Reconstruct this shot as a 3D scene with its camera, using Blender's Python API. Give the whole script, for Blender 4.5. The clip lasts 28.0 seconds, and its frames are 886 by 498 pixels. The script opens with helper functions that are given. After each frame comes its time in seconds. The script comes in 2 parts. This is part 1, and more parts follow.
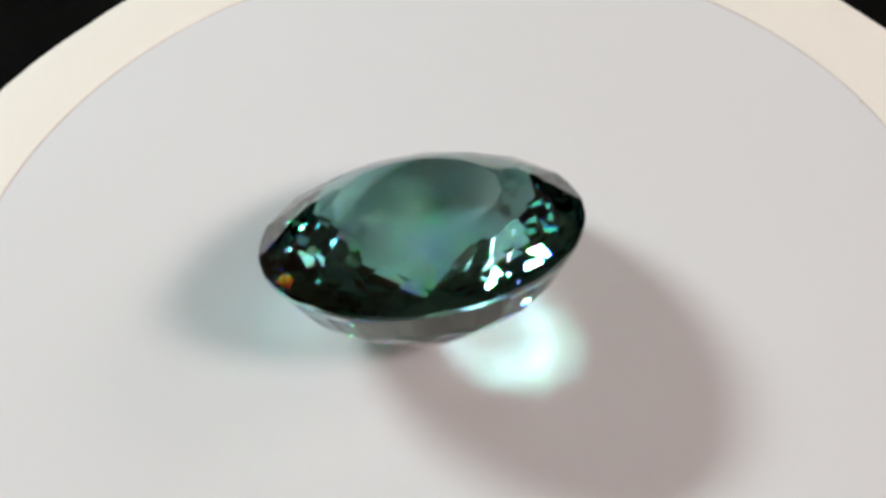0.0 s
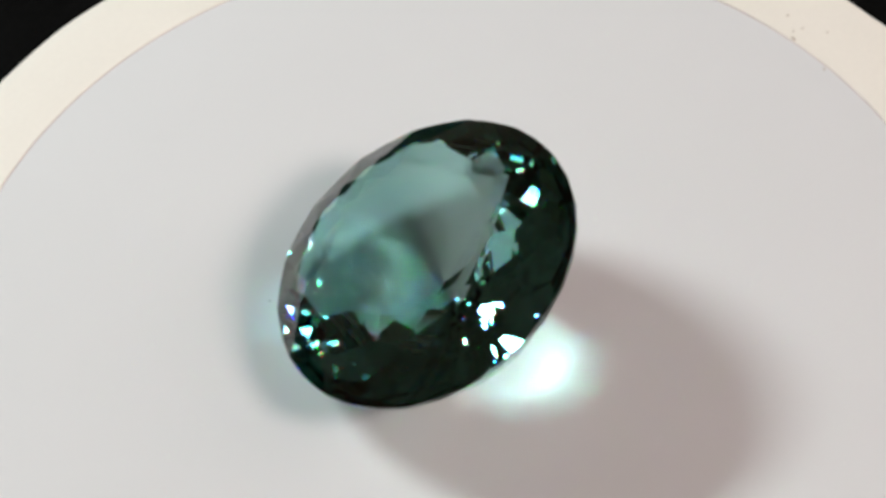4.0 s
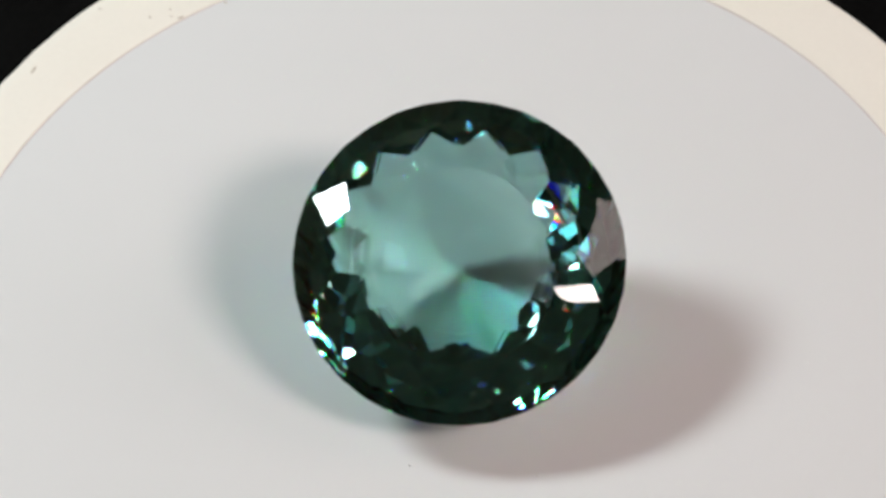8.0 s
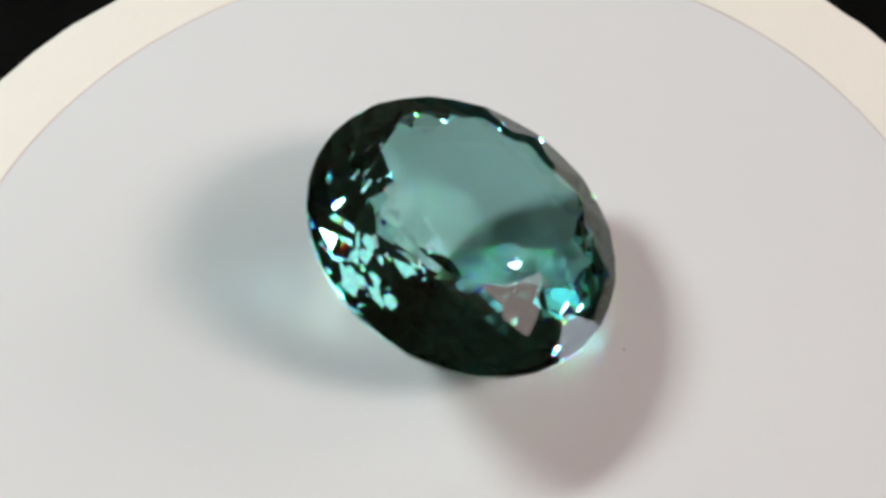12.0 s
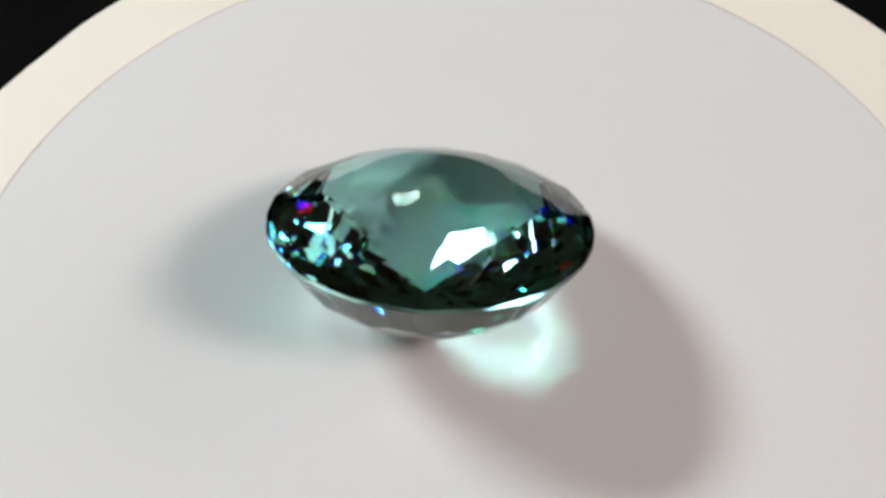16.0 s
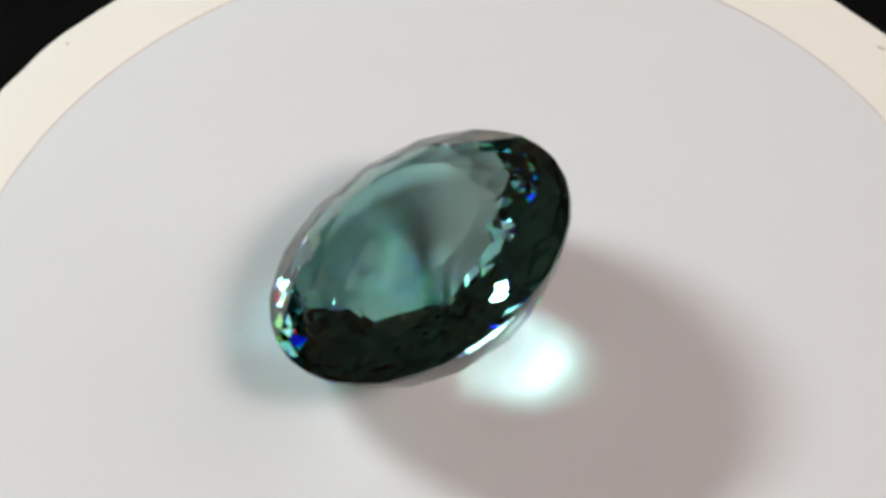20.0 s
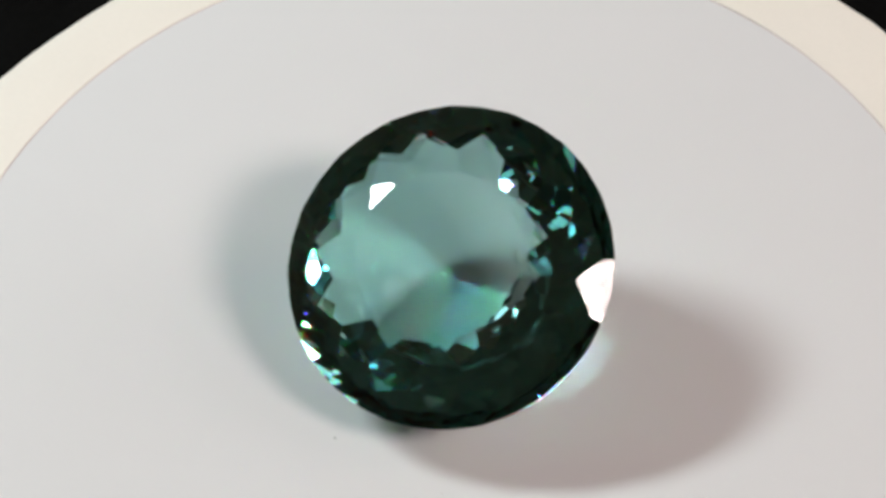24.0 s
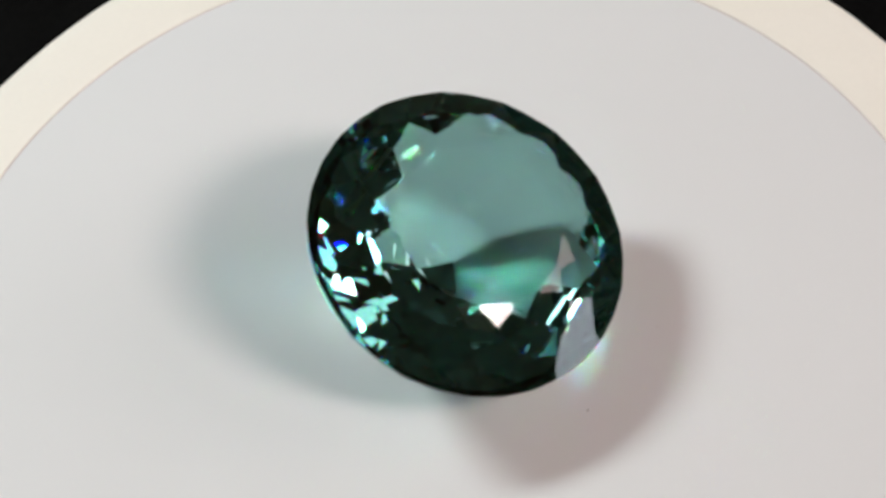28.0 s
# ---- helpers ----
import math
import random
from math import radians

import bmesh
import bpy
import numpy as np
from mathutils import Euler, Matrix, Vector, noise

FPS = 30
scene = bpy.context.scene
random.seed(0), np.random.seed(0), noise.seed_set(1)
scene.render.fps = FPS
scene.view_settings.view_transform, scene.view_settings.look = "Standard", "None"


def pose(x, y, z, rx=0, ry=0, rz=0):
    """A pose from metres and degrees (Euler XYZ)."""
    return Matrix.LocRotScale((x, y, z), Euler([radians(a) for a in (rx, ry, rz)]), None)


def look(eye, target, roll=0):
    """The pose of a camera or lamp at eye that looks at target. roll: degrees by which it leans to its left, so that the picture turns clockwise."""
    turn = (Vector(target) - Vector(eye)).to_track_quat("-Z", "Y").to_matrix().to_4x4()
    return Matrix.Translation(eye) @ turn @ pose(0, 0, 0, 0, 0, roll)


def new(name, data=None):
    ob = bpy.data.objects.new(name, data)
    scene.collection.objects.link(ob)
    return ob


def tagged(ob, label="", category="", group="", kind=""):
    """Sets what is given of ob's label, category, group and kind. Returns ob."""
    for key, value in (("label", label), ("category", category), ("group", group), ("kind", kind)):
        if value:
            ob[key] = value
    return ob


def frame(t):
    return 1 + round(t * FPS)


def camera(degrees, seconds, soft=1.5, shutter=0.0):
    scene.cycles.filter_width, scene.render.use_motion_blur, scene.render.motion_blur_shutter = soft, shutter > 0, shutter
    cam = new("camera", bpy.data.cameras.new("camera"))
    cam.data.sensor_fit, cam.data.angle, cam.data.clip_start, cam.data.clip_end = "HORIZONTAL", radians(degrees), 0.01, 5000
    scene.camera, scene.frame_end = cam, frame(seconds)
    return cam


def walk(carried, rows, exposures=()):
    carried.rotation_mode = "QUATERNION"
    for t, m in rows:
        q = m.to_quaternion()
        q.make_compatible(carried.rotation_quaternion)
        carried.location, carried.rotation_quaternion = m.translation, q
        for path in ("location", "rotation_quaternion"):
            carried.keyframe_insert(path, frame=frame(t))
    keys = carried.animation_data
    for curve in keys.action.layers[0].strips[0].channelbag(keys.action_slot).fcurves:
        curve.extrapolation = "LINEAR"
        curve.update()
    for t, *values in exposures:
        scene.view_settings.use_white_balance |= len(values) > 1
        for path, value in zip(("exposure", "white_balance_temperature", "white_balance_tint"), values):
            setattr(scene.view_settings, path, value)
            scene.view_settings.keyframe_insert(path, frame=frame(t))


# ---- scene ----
# A cut gemstone lies on a slowly turning round stand under two small lamps and a soft room lamp. Metres.
MM = 0.001
TURN = 20.939          # degrees per second, counter-clockwise from above
SECONDS = 28.0

# ---- camera ----
cam = camera(30.16, SECONDS, soft=3.5)
EYE = pose(0.0, -0.052226, 0.074368, 37.064, 3.038, -4.045)
walk(cam, [(0.0, EYE), (SECONDS, EYE)])

# ---- light ----
world = bpy.data.worlds.new("world")
scene.world = world
world.use_nodes = True
world.node_tree.nodes["Background"].inputs["Color"].default_value = (0.50, 0.55, 0.60, 1)
world.node_tree.nodes["Background"].inputs["Strength"].default_value = 0.02


def area_lamp(name, azimuth, elevation, distance, width, height, watts, colour, roll=0.0):
    data = bpy.data.lights.new(name, "AREA")
    data.shape, data.size, data.size_y = "RECTANGLE", width, height
    data.energy, data.color = watts, colour
    a, e = radians(azimuth), radians(elevation)
    eye = Vector((math.cos(e) * math.cos(a), math.cos(e) * math.sin(a), math.sin(e))) * distance
    ob = new(name, data)
    ob.matrix_world = look(eye, (0, 0, 0.004), roll)
    return ob


def led_grid(lamp, across, dots, between):
    """Splits a lamp's face into rows of small bright diodes on a dimmer diffuser; the mean stays the same."""
    lamp.use_nodes = True
    t = lamp.node_tree
    N = t.nodes.new
    emit = next(n for n in t.nodes if n.type == "EMISSION")
    geo = N("ShaderNodeNewGeometry")
    grid = N("ShaderNodeVectorMath")
    grid.operation = "SCALE"
    grid.inputs["Scale"].default_value = across
    t.links.new(geo.outputs["Parametric"], grid.inputs[0])
    cell = N("ShaderNodeVectorMath")
    cell.operation = "FRACTION"
    t.links.new(grid.outputs[0], cell.inputs[0])
    off = N("ShaderNodeVectorMath")
    off.operation = "DISTANCE"
    off.inputs[1].default_value = (0.5, 0.5, 0.0)
    t.links.new(cell.outputs[0], off.inputs[0])
    fall = N("ShaderNodeMapRange")
    fall.interpolation_type = "SMOOTHSTEP"
    fall.inputs["From Min"].default_value, fall.inputs["From Max"].default_value = 0.22, 0.40
    fall.inputs["To Min"].default_value, fall.inputs["To Max"].default_value = dots, between
    t.links.new(off.outputs["Value"], fall.inputs["Value"])
    t.links.new(fall.outputs[0], emit.inputs["Strength"])


area_lamp("lamp_behind", 146.0, 40.2, 0.28, 0.036, 0.088, 0.562, (0.885, 1.0, 1.015), 64).data.shape = "ELLIPSE"
led_grid(area_lamp("lamp_beside", 329, 42.6, 0.45, 0.088, 0.115, 1.11, (1.0, 0.835, 0.812), 42).data, 12.0, 1.70, 0.68)
area_lamp("room_lamp", 4, 32.0, 0.90, 0.34, 0.34, 1.14, (1.0, 0.825, 0.80))
window_light = bpy.data.lights.new("window_daylight", "AREA")
window_light.shape, window_light.size, window_light.size_y = "RECTANGLE", 0.67, 0.42
window_light.energy, window_light.color = 4.4, (0.82, 0.90, 1.0)
new("window_daylight", window_light).matrix_world = look((1.63, -0.285, 0.20), (0.0, -0.285, 0.20))
scene.view_settings.exposure = 0.0
# the stone throws a bright patch of focused light: keep it at full strength
scene.cycles.sample_clamp_indirect = 0.0
scene.cycles.blur_glossy = 0.08


# ---- materials ----
def material(name):
    m = bpy.data.materials.new(name)
    m.use_nodes = True
    t = m.node_tree
    t.nodes.clear()
    out = t.nodes.new("ShaderNodeOutputMaterial")
    return m, t, out


def link(t, a, b):
    t.links.new(a, b)


def matte(name, colour, rough=0.6, vary=0.05, scale=400.0, bump=0.0, fine=6000.0, specular=0.3, stain=None, stain_at=0.72):
    """A plain surface with grain at two scales, fine relief and, where given, faint stains."""
    m, t, out = material(name)
    N = t.nodes.new
    co = N("ShaderNodeTexCoord")
    big = N("ShaderNodeTexNoise")
    big.inputs["Scale"].default_value, big.inputs["Detail"].default_value = scale, 4
    small = N("ShaderNodeTexNoise")
    small.inputs["Scale"].default_value, small.inputs["Detail"].default_value = fine, 3
    for n in (big, small):
        link(t, co.outputs["Object"], n.inputs["Vector"])
    both = N("ShaderNodeMath")
    both.operation = "ADD"
    link(t, big.outputs["Fac"], both.inputs[0])
    link(t, small.outputs["Fac"], both.inputs[1])
    ramp = N("ShaderNodeMapRange")
    ramp.inputs["From Min"].default_value, ramp.inputs["From Max"].default_value = 0.6, 1.4
    ramp.inputs["To Min"].default_value, ramp.inputs["To Max"].default_value = 1 - vary, 1 + vary
    link(t, both.outputs[0], ramp.inputs["Value"])
    mul = N("ShaderNodeVectorMath")
    mul.operation = "SCALE"
    mul.inputs[0].default_value = colour
    link(t, ramp.outputs[0], mul.inputs["Scale"])
    last = mul.outputs[0]
    if stain:
        blot = N("ShaderNodeTexNoise")
        blot.inputs["Scale"].default_value, blot.inputs["Detail"].default_value = 260, 5
        link(t, co.outputs["Object"], blot.inputs["Vector"])
        edge = N("ShaderNodeMapRange")
        edge.inputs["From Min"].default_value, edge.inputs["From Max"].default_value = stain_at - 0.1, stain_at
        edge.inputs["To Max"].default_value = 0.5
        link(t, blot.outputs["Fac"], edge.inputs["Value"])
        mix = N("ShaderNodeMix")
        mix.data_type = "RGBA"
        link(t, edge.outputs[0], mix.inputs["Factor"])
        link(t, last, mix.inputs["A"])
        mix.inputs["B"].default_value = (*stain, 1)
        last = mix.outputs["Result"]
    bsdf = N("ShaderNodeBsdfPrincipled")
    bsdf.inputs["Roughness"].default_value = rough
    bsdf.inputs["Specular IOR Level"].default_value = specular
    link(t, last, bsdf.inputs["Base Color"])
    if bump:
        b = N("ShaderNodeBump")
        b.inputs["Strength"].default_value, b.inputs["Distance"].default_value = bump, 0.00005
        link(t, both.outputs[0], b.inputs["Height"])
        link(t, b.outputs[0], bsdf.inputs["Normal"])
    link(t, bsdf.outputs[0], out.inputs["Surface"])
    return m


def cut_stone(name, tint, inside, ior, spread, fire, rough=0.0):
    """Clear coloured stone that splits light: red bends least and blue most, each over a small range, so that sparks show their fire."""
    m, t, out = material(name)
    N = t.nodes.new
    sheaf = None
    for k in range(3):
        for s in (-0.5, 0.5):
            r = N("ShaderNodeBsdfRefraction")
            r.inputs["Color"].default_value = [0.5 * tint[k] if k == j else 0 for j in range(3)] + [1]
            r.inputs["IOR"].default_value = ior + spread * (k - 1 + 0.5 * s)
            r.inputs["Roughness"].default_value = rough
            if sheaf is None:
                sheaf = r.outputs[0]
                continue
            add = N("ShaderNodeAddShader")
            link(t, sheaf, add.inputs[0])
            link(t, r.outputs[0], add.inputs[1])
            sheaf = add.outputs[0]
    plain = N("ShaderNodeBsdfRefraction")
    plain.inputs["Color"].default_value = (*tint, 1)
    plain.inputs["IOR"].default_value = ior
    plain.inputs["Roughness"].default_value = rough
    blend = N("ShaderNodeMixShader")
    blend.inputs[0].default_value = fire
    link(t, plain.outputs[0], blend.inputs[1])
    link(t, sheaf, blend.inputs[2])
    sheaf = blend.outputs[0]
    gloss = N("ShaderNodeBsdfGlossy")
    gloss.inputs["Roughness"].default_value = 0.0
    fres = N("ShaderNodeFresnel")
    fres.inputs["IOR"].default_value = ior
    # gloss at the polished outside stays white, gloss by total reflection takes the stone's colour
    total = N("ShaderNodeMath")
    total.operation = "GREATER_THAN"
    total.inputs[1].default_value = 0.995
    link(t, fres.outputs[0], total.inputs[0])
    shade = N("ShaderNodeMix")
    shade.data_type = "RGBA"
    shade.inputs["A"].default_value = (1, 1, 1, 1)
    shade.inputs["B"].default_value = (*inside, 1)
    link(t, total.outputs[0], shade.inputs["Factor"])
    link(t, shade.outputs["Result"], gloss.inputs["Color"])
    mix = N("ShaderNodeMixShader")
    link(t, fres.outputs[0], mix.inputs[0])
    link(t, sheaf, mix.inputs[1])
    link(t, gloss.outputs[0], mix.inputs[2])
    link(t, mix.outputs[0], out.inputs["Surface"])
    return m


DISC = matte("white_card", (0.735, 0.738, 0.728), 0.65, 0.012, 90, 0.06, 9000)
RIM = matte("cream_plastic", (0.90, 0.855, 0.76), 0.45, 0.02, 160, 0.15, 3000, stain=(0.74, 0.68, 0.60), stain_at=0.80)
# mauve-grey that stands in for the shade inside the open gap
GAP_SHADE = matte("grey_gap_shade", (0.63, 0.555, 0.565), 0.8, 0.12, 700)
DIRT = matte("brown_dirt", (0.58, 0.51, 0.41), 0.8, 0.3, 3000)
DUST = matte("dark_dust", (0.10, 0.09, 0.08), 0.8, 0.3, 3000)
LINT = matte("grey_lint", (0.30, 0.28, 0.26), 0.9, 0.1, 3000)
CLOTH = matte("black_cloth", (0.004, 0.004, 0.0038), 0.95, 0.4, 120, 0.5, 1800, specular=0.03)
PALE = matte("pale_ceiling", (0.86, 0.70, 0.53), 0.85, 0.5, 1.3, 0.1, 7)
WALL = matte("cream_wall", (0.74, 0.57, 0.42), 0.85, 0.7, 1.1, 0.1, 5)
TINT, DEEP = (0.615, 0.795, 0.775), (0.53, 0.755, 0.755)
STONE = cut_stone("teal_stone", TINT, DEEP, 1.575, 0.010, 0.04)
FIRE = cut_stone("teal_stone_edge", TINT, DEEP, 1.575, 0.012, 0.45)
FROSTED = cut_stone("frosted_edge", (0.80, 0.92, 0.90), (0.80, 0.92, 0.90), 1.575, 0.002, 0.0, 0.35)


# ---- helpers of shape ----
def part(name, bm, mat, parent=None, label="", smooth=False):
    me = bpy.data.meshes.new(name)
    bmesh.ops.recalc_face_normals(bm, faces=bm.faces) if len(bm.faces) else None
    for f in bm.faces:
        f.smooth = smooth
    bm.to_mesh(me)
    bm.free()
    me.materials.append(mat)
    ob = new(name, me)
    if parent:
        ob.parent = parent
    if label:
        ob["label"] = label
    return ob


def lathe(profile, steps, wobble=None, centre=(0, 0)):
    """A closed ring or disc turned from (radius, height) points; wobble(angle, radius) shifts the radius."""
    bm = bmesh.new()
    rings = []
    for r, z in profile:
        if r <= 0:
            rings.append([bm.verts.new((centre[0], centre[1], z))])
            continue
        ring = []
        for i in range(steps):
            a = 2 * math.pi * i / steps
            q = r + (wobble(a, r) if wobble else 0)
            ring.append(bm.verts.new((centre[0] + q * math.cos(a), centre[1] + q * math.sin(a), z)))
        rings.append(ring)
    for a, b in zip(rings, rings[1:]):
        for i in range(steps):
            j = (i + 1) % steps
            if len(a) == 1:
                bm.faces.new((a[0], b[i], b[j]))
            elif len(b) == 1:
                bm.faces.new((a[i], b[0], a[j]))
            else:
                bm.faces.new((a[i], b[i], b[j], a[j]))
    return bm


def box(bm, x0, x1, y0, y1, z0, z1):
    v = [bm.verts.new((x, y, z)) for x in (x0, x1) for y in (y0, y1) for z in (z0, z1)]
    for q in ((0, 1, 3, 2), (4, 6, 7, 5), (0, 4, 5, 1), (2, 3, 7, 6), (0, 2, 6, 4), (1, 5, 7, 3)):
        bm.faces.new([v[i] for i in q])


def blob(seed, length, width, height):
    """A small irregular lump that lies on z = 0."""
    rnd = random.Random(seed)
    bm = bmesh.new()
    bmesh.ops.create_icosphere(bm, subdivisions=2, radius=1.0)
    for v in bm.verts:
        k = 1 + 0.35 * noise.noise(v.co * 1.7 + Vector((seed * 3.1, 0, 0))) + rnd.uniform(-0.08, 0.08)
        v.co = Vector((v.co.x * length * k, v.co.y * width * k, max(v.co.z, -0.2) * height * k))
    return bm


# ---- structure: the dark cloth and the room round it ----
def build_room():
    low, high, half = -0.030, 1.75, 1.60
    bm = bmesh.new()
    bmesh.ops.create_grid(bm, x_segments=160, y_segments=160, size=half)
    for v in bm.verts:
        near = max(0.0, min(1.0, (v.co.length - 0.045) / 0.05))
        v.co.z = low + near * (0.0016 * noise.noise(v.co * 9) + 0.0008 * noise.noise(v.co * 31))
    tagged(part("ground", bm, CLOTH, smooth=True), "black cloth spread flat under the turning stand", "cloth", kind="structure")
    y0, y1, z0, z1 = -0.62, 0.05, -0.01, 0.41
    pieces = {"ceiling": [(-half, half, -half, half, high, high + 0.1)],
              "wall_north": [(-half, half, half, half + 0.1, low, high)],
              "wall_south": [(-half, half, -half - 0.1, -half, low, high)],
              "wall_west": [(-half - 0.1, -half, -half - 0.1, half + 0.1, low, high)],
              "wall_east": [(half, half + 0.1, -half - 0.1, y0, low, high), (half, half + 0.1, y1, half + 0.1, low, high),
                            (half, half + 0.1, y0, y1, low, z0), (half, half + 0.1, y0, y1, z1, high)]}
    for name, boxes in pieces.items():
        bm = bmesh.new()
        for b in boxes:
            box(bm, *b)
        kind = name.split("_")[0]
        tagged(part(name, bm, PALE if kind == "ceiling" else WALL), "plain painted cream " + kind + " of the dim room", kind, kind="structure")


# ---- the stand ----
SEAM = 28.38 * MM
SEAM_AT = (0.357 * MM, -0.217 * MM)


def rim_edge(a, r):
    """The rim's outer edge is cut by hand: shallow flats and bulges."""
    if r < 31 * MM:
        return 0.0
    waves = ((1, 0.014, 0.037), (2, 0.065, 0.066), (3, -0.110, 0.067), (4, -0.049, -0.035), (5, -0.093, 0.040), (6, 0.047, 0.097), (7, 0.076, -0.047))
    d = Vector((math.cos(a), math.sin(a), 0))
    return (0.50 + 1.15 * sum(c * math.cos(k * a) + s * math.sin(k * a) for k, c, s in waves)
            + 0.22 * noise.noise(d * 5.3 + Vector((0.3, 7.7, 2.0))) + 0.07 * noise.noise(d * 17.0)) * MM


def build_stand():
    stand = new("turntable")
    tagged(stand, "white round turntable with a cream rim, turning on black cloth", "turntable")
    c = SEAM_AT
    disc = [(0, 0.0), (0.4 * SEAM, 0.0), (0.8 * SEAM, 0.0), (SEAM - 0.09 * MM, 0.0), (SEAM - 0.03 * MM, -0.02 * MM), (SEAM - 0.03 * MM, -1.5 * MM), (0, -1.5 * MM)]
    part("platter", lathe(disc, 200, centre=c), DISC, stand, "matte white flat disc")
    ring = [(SEAM - 0.03 * MM, -0.40 * MM), (SEAM + 0.07 * MM, -0.40 * MM), (SEAM + 0.09 * MM, -0.03 * MM), (SEAM + 0.14 * MM, 0.01 * MM), (30.0 * MM, 0.03 * MM), (32.2 * MM, 0.02 * MM),
            (32.9 * MM, -0.10 * MM), (33.25 * MM, -0.55 * MM), (33.3 * MM, -1.2 * MM), (33.3 * MM, -7 * MM), (SEAM + 0.05 * MM, -7 * MM), (SEAM - 0.03 * MM, -1.5 * MM), (SEAM - 0.03 * MM, -0.40 * MM)]
    part("rim", lathe(ring, 300, rim_edge, c), RIM, stand, "cream plastic ring with a hand-cut edge", smooth=False)
    # a strip fills the gap, with the gap's shade put into its colour
    seam_shade = [(SEAM - 0.028 * MM, -0.05 * MM), (SEAM + 0.068 * MM, -0.05 * MM), (SEAM + 0.068 * MM, -0.38 * MM), (SEAM - 0.028 * MM, -0.38 * MM), (SEAM - 0.028 * MM, -0.05 * MM)]
    part("seam_shade", lathe(seam_shade, 200, centre=c), GAP_SHADE, stand, "mauve-grey strip standing for the shade in the gap round the disc")
    base = [(0, -7 * MM), (24 * MM, -7 * MM), (25 * MM, -8 * MM), (25 * MM, -28 * MM), (27 * MM, -29.2 * MM), (0, -29.2 * MM)]
    part("base", lathe(base, 96), CLOTH, stand, "black drum under the ring")
    return stand


def build_marks(stand):
    """Dirt and dust on the stand: name, material, radius and angle at the start, length, width, turn."""
    marks = (("stain", DIRT, 32.45, 331.9, 0.36, 0.10, 108), ("stain", DIRT, 30.35, 317.5, 0.13, 0.07, 10), ("stain", DIRT, 29.04, 314.6, 0.22, 0.09, 70),
             ("stain", DIRT, 29.5, 315.4, 0.11, 0.05, 40), ("stain", DIRT, 28.55, 308.6, 0.14, 0.06, 30), ("stain", DIRT, 33.3, 321.0, 0.15, 0.05, 40),
             ("stain", DIRT, 32.4, 75.6, 0.15, 0.07, 0), ("stain", DIRT, 31.4, 17.3, 0.10, 0.07, 0), ("stain", DIRT, 28.55, 25.7, 0.15, 0.06, 100),
             ("stain", DIRT, 29.85, 109.9, 0.07, 0.06, 0), ("stain", DIRT, 30.9, 312.5, 0.10, 0.05, 20), ("stain", DIRT, 30.1, 314.9, 0.10, 0.06, 0))
    for i, (name, mat, r, a, l, w, turn) in enumerate(marks):
        ob = part(name, blob(i + 1, l * MM, w * MM, 0.015 * MM), mat, stand, "tiny brown dirt mark", smooth=True)
        z = 0.034 * MM if r > 28.6 else 0.01 * MM
        q = radians(a)
        ob.matrix_basis = pose(r * MM * math.cos(q), r * MM * math.sin(q), z, 0, 0, a + turn)


def build_dust():
    """Two specks lie on the disc and ride round with it: returns each with its pose at the start."""
    made = []
    for i, (mat, r, a, l, w, label) in enumerate(((DUST, 10.0, 86.99, 0.052, 0.042, "tiny dark dust speck on the white disc"),
                                                  (DIRT, 11.515, 121.78, 0.075, 0.012, "faint thin dust hair on the white disc"))):
        ob = part("dust_speck", blob(40 + i, l * MM, w * MM, 0.03 * MM), mat, smooth=True)
        tagged(ob, label, "dust")
        q = radians(a)
        m = pose(r * MM * math.cos(q), r * MM * math.sin(q), 0.006 * MM, 0, 0, a + 10)
        ob.matrix_basis = m
        made.append((ob, m))
    return made


def build_lint(stand):
    """Short curled fibres that stick out of the rim's cut edge."""
    rnd = random.Random(12)
    for a, r in ((111.4, 33.45), (112.0, 33.4), (112.5, 33.42), (150.0, 33.4), (262.0, 33.4)):
        bm = bmesh.new()
        q = radians(a)
        at = Vector((r * MM * math.cos(q), r * MM * math.sin(q), -0.45 * MM))
        way = Vector((math.cos(q), math.sin(q), 0.3)).normalized()
        side = Vector((-math.sin(q), math.cos(q), 0)) * rnd.uniform(-1, 1)
        rings = []
        for k in range(7):
            c = at + way * (k * 0.07 * MM - 0.10 * MM) + side * (k * k * 0.016 * MM)
            w = 0.014 * MM * (1 - 0.1 * k)
            rings.append([bm.verts.new(c + Vector((w * math.cos(g), w * math.sin(g) * 0.7, w * math.sin(g)))) for g in (0, 2.1, 4.2)])
        for x, y in zip(rings, rings[1:]):
            for i in range(3):
                bm.faces.new((x[i], x[(i + 1) % 3], y[(i + 1) % 3], y[i]))
        part("lint", bm, LINT, stand, "short grey fibre")


# ---- the gemstone ----
GEM_R = 8.67 * MM
GEM_TILT, GEM_LEAN = 23.44, 97.26
GEM_REST = 0.6930      # height of the girdle above the resting facet, in radii
GEM_AT = Vector((-1.024 * MM, 0.979 * MM, GEM_REST * GEM_R + 0.01 * MM))


MEET_R, MEET_Z = 0.813, 0.118   # where the crown's tiers of facets meet, in radii
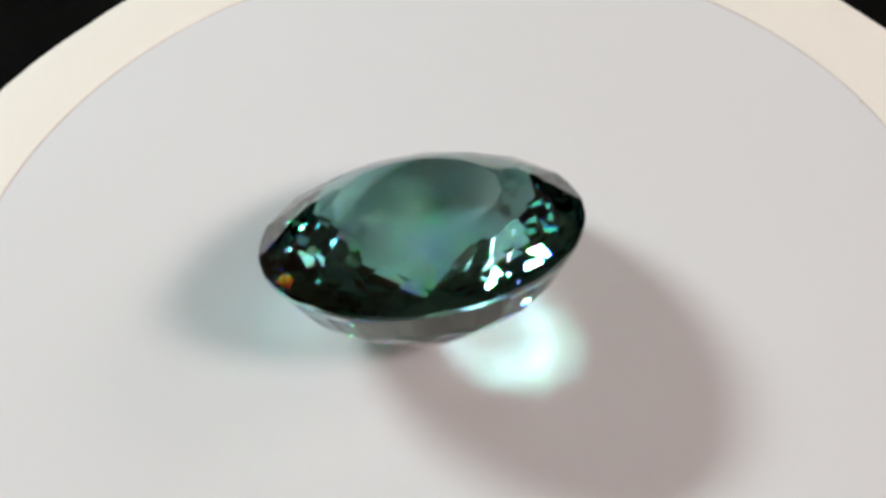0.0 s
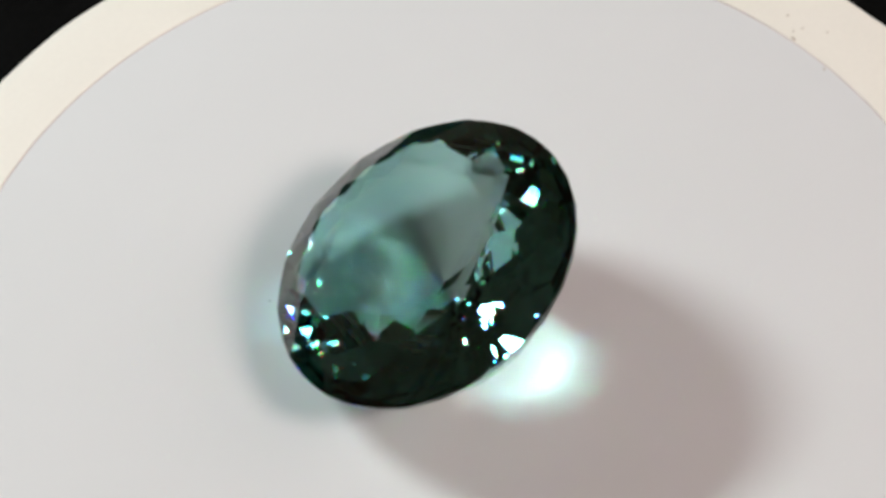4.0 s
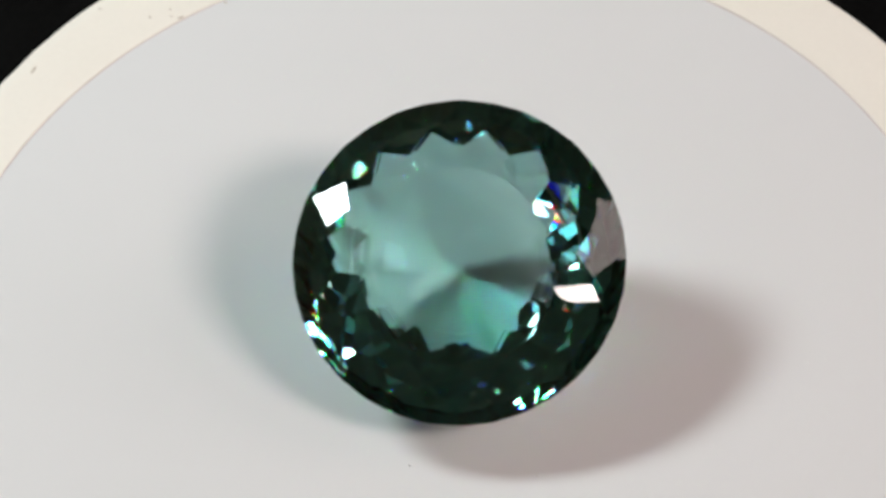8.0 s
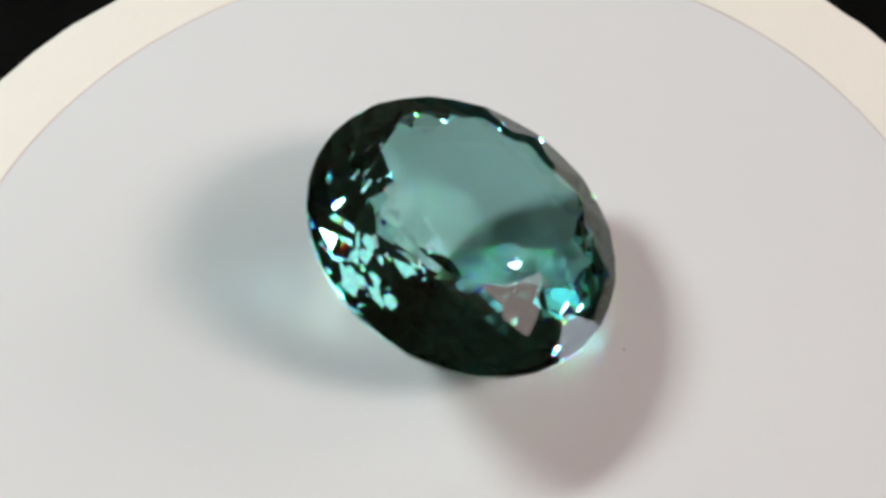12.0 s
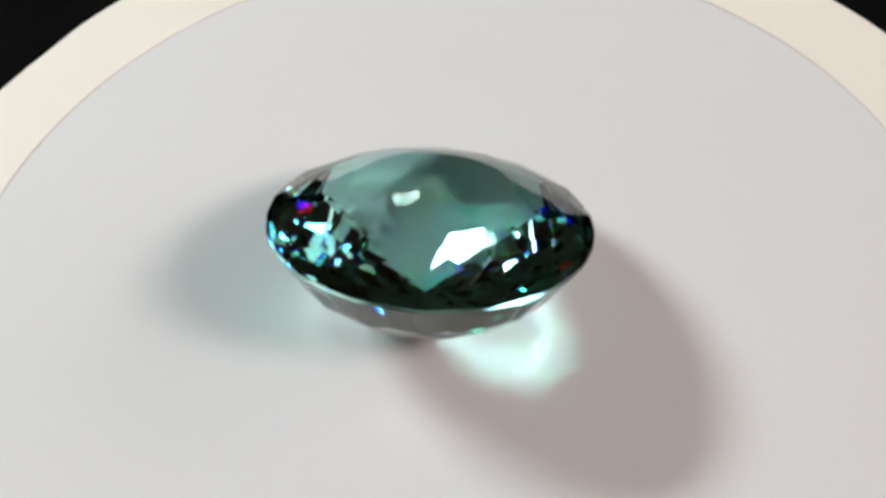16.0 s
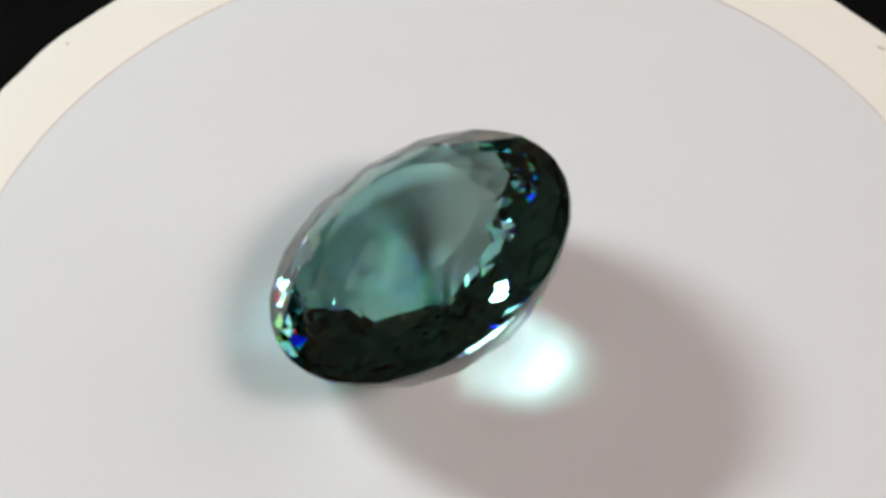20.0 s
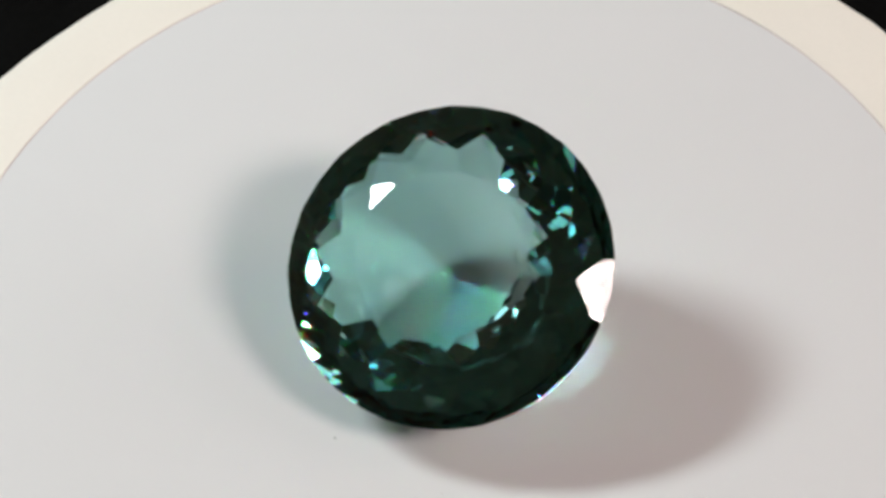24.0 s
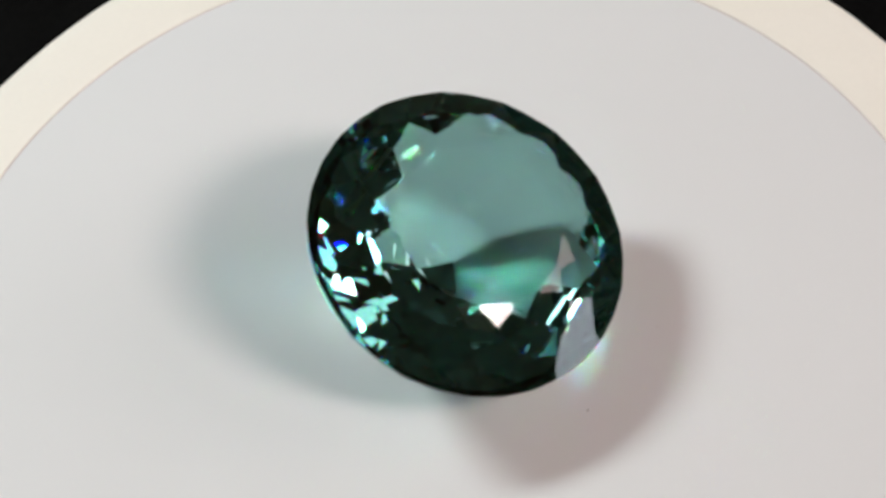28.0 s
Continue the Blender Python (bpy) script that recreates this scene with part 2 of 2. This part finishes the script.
# facets of the crown that were cut a little off: turn and lean in degrees
OFF = {("break", 5): (-1.42, -0.34), ("break", 6): (0.41, -0.34), ("break", 10): (-0.39, 0.66), ("kite", 5): (0.39, 0.25), ("kite", 10): (0.22, -0.04), ("kite", 11): (0.16, -0.34),
       ("main", 5): (0.3, 0.02), ("main", 6): (-0.16, -0.2), ("main", 10): (0.42, 0.32), ("main", 11): (0.16, -0.18),
       ("break", 4): (-0.36, 0.06), ("break", 12): (-1.19, -0.05), ("kite", 2): (0.13, 0.64), ("kite", 3): (0.05, -0.1), ("kite", 4): (0, 0), ("kite", 12): (-0.03, -0.13),
       ("kite", 13): (0.01, -0.05), ("main", 3): (0.15, -0.07), ("main", 4): (0.83, -0.22), ("main", 12): (0.26, 0.58), ("main", 13): (-0.04, 0.01)}


def facet(azimuth, angle, r, z, side=1, share=0.0):
    """A cutting plane that leans by angle and passes the point at radius r and height z, share degrees beside its middle."""
    a, t = radians(azimuth), radians(angle)
    n = Vector((math.sin(t) * math.cos(a), math.sin(t) * math.sin(a), side * math.cos(t)))
    b = radians(azimuth + share)
    return Vector((r * math.cos(b), r * math.sin(b), z)), n


def gem_planes():
    rnd = random.Random(7)
    jit = lambda s: rnd.uniform(-s, s)
    uneven = random.Random(21)
    worn = lambda s: uneven.uniform(-s, s)
    g, n = 0.014, 16
    step = 360 / n
    table = [(Vector((0, 0, 0.2270)), Vector((0, 0, 1)))]
    girdle, crown, pavilion = [], [], []
    rest = GEM_REST / math.cos(radians(GEM_TILT))
    for i in range(n):
        a = i * step
        for s in (-1, 1):
            girdle.append(facet(a + s * step / 4, 90, 0.996, 0))
            girdle.append(facet(a + (1 + s) * step / 4, 90, 0.998, 0))
            pavilion.append(facet(a + s * step / 4 + worn(0.7), 56.0 + jit(0.7) + worn(0.8), 1.0, -g, -1, -s * step / 4))
        c = a - 0.96
        for kind, turn, lean, r, z in (("break", step / 2, 30.3, 0.988, g), ("main", 0, 25.5, MEET_R * math.cos(radians(step / 2)), MEET_Z + 0.001),
                                       ("kite", step / 2, 20.7, MEET_R, MEET_Z), ("star", 0, 16.0, 0.580, MEET_Z + 0.0880)):
            off = OFF.get((kind, i), (0.0, jit(0.25)))
            crown.append(facet(c + turn + off[0], lean + off[1], r, z, 1, -off[0]))
        pavilion.append(facet(a + step / 2 + worn(0.6), 51.0 + jit(0.6) + worn(0.6), 0.93, -0.150, -1))
        pavilion.append(facet(a + worn(0.4), 43.6 + jit(0.4) + worn(0.3), 0.815, -0.266, -1))
        pavilion.append(facet(a + step / 2 + worn(0.4), 36.2 + jit(0.4) + worn(0.3), 0.70, -0.370, -1))
        pavilion.append(facet(a + step / 2 + worn(0.4), 30.4 + jit(0.4) + worn(0.3), 0.50, -0.517, -1))
        pavilion.append(facet(a + (worn(2.0) if i else 0), GEM_TILT + (jit(0.8) if i else 0), 0.0, -rest + (0 if i == 0 else abs(jit(0.003))), -1))
    return table, crown, girdle, pavilion


def build_gem():
    groups = gem_planes()
    bm = bmesh.new()
    bmesh.ops.create_cube(bm, size=3.0)
    for where, normal in [q for g in groups for q in g]:
        cut = bmesh.ops.bisect_plane(bm, geom=bm.verts[:] + bm.edges[:] + bm.faces[:], dist=1e-6, plane_co=where, plane_no=normal, clear_outer=True)
        edges = [e for e in cut["geom_cut"] if isinstance(e, bmesh.types.BMEdge)]
        if len(edges) > 2:
            bmesh.ops.contextual_create(bm, geom=edges)
    bmesh.ops.remove_doubles(bm, verts=bm.verts, dist=2e-4)
    bmesh.ops.recalc_face_normals(bm, faces=bm.faces)
    # the faces belong to the cutting plane that they lie in
    tiers = {"table": ("table",), "crown": ("crown", "main_facet", "kite_facet", "star_facet"), "girdle": ("girdle",),
             "pavilion": ("pavilion", "pavilion", "upper_facet", "middle_facet", "lower_facet", "inner_facet", "culet_facet")}
    names = {0: "table"}
    count = len(groups[0])
    for kind, group in zip(("crown", "girdle", "pavilion"), groups[1:]):
        for i in range(len(group)):
            names[count + i] = tiers[kind][i % len(tiers[kind])]
        count += len(group)
    planes = [q for g in groups for q in g]
    shells = {}
    for f in bm.faces:
        middle = f.calc_center_median()
        near = min(range(len(planes)), key=lambda i: abs((middle - planes[i][0]).dot(planes[i][1])) + 0.4 * (1 - f.normal.dot(planes[i][1])))
        name = names[near]
        key = name if name in ("table", "crown", "girdle", "pavilion") else (name, near)
        shells.setdefault(key, []).append([v.co * GEM_R for v in f.verts])
    bm.free()
    gem = new("gemstone")
    tagged(gem, "round faceted teal gemstone, transparent, resting tilted on white disc", "gemstone")
    labels = {"table": "large flat top facet", "crown": "bevelled upper facets", "girdle": "thin frosted edge", "pavilion": "dark deep lower facets"}
    made = {}

    def shell(name, faces, parent):
        me = bpy.data.meshes.new(name)
        keys, verts, polys = {}, [], []
        for f in faces:
            row = []
            for co in f:
                k = tuple(round(c * 1e8) for c in co)
                if k not in keys:
                    keys[k] = len(verts)
                    verts.append(tuple(co))
                row.append(keys[k])
            polys.append(row)
        me.from_pydata(verts, [], polys)
        me.materials.append(FROSTED if name == "girdle" else FIRE if name in ("crown", "main_facet", "pavilion", "upper_facet") else STONE)
        ob = new(name, me)
        ob.parent = parent
        return ob

    for name in ("table", "crown", "girdle", "pavilion"):
        made[name] = shell(name, shells[name], gem)
        made[name]["label"] = labels[name]
    for key, faces in shells.items():
        if isinstance(key, tuple):
            shell(key[0], faces, made["crown" if key[0] in tiers["crown"] else "pavilion"])
    return gem


build_room()
STAND = build_stand()
build_marks(STAND)
build_lint(STAND)
SPECKS = build_dust()
GEM = build_gem()


# ---- what moves ----
def motions():
    start = Matrix.Translation(GEM_AT) @ pose(0, 0, 0, 0, 0, GEM_LEAN) @ pose(0, 0, 0, 0, GEM_TILT, 0)
    times = [i * 0.5 for i in range(int(SECONDS * 2) + 1)]
    walk(STAND, [(t, pose(0, 0, 0, 0, 0, TURN * t)) for t in times])
    for speck, m in SPECKS:
        walk(speck, [(t, pose(0, 0, 0, 0, 0, TURN * t) @ m) for t in times])
    walk(GEM, [(t, pose(0, 0, 0, 0, 0, TURN * t) @ start) for t in times])


motions()
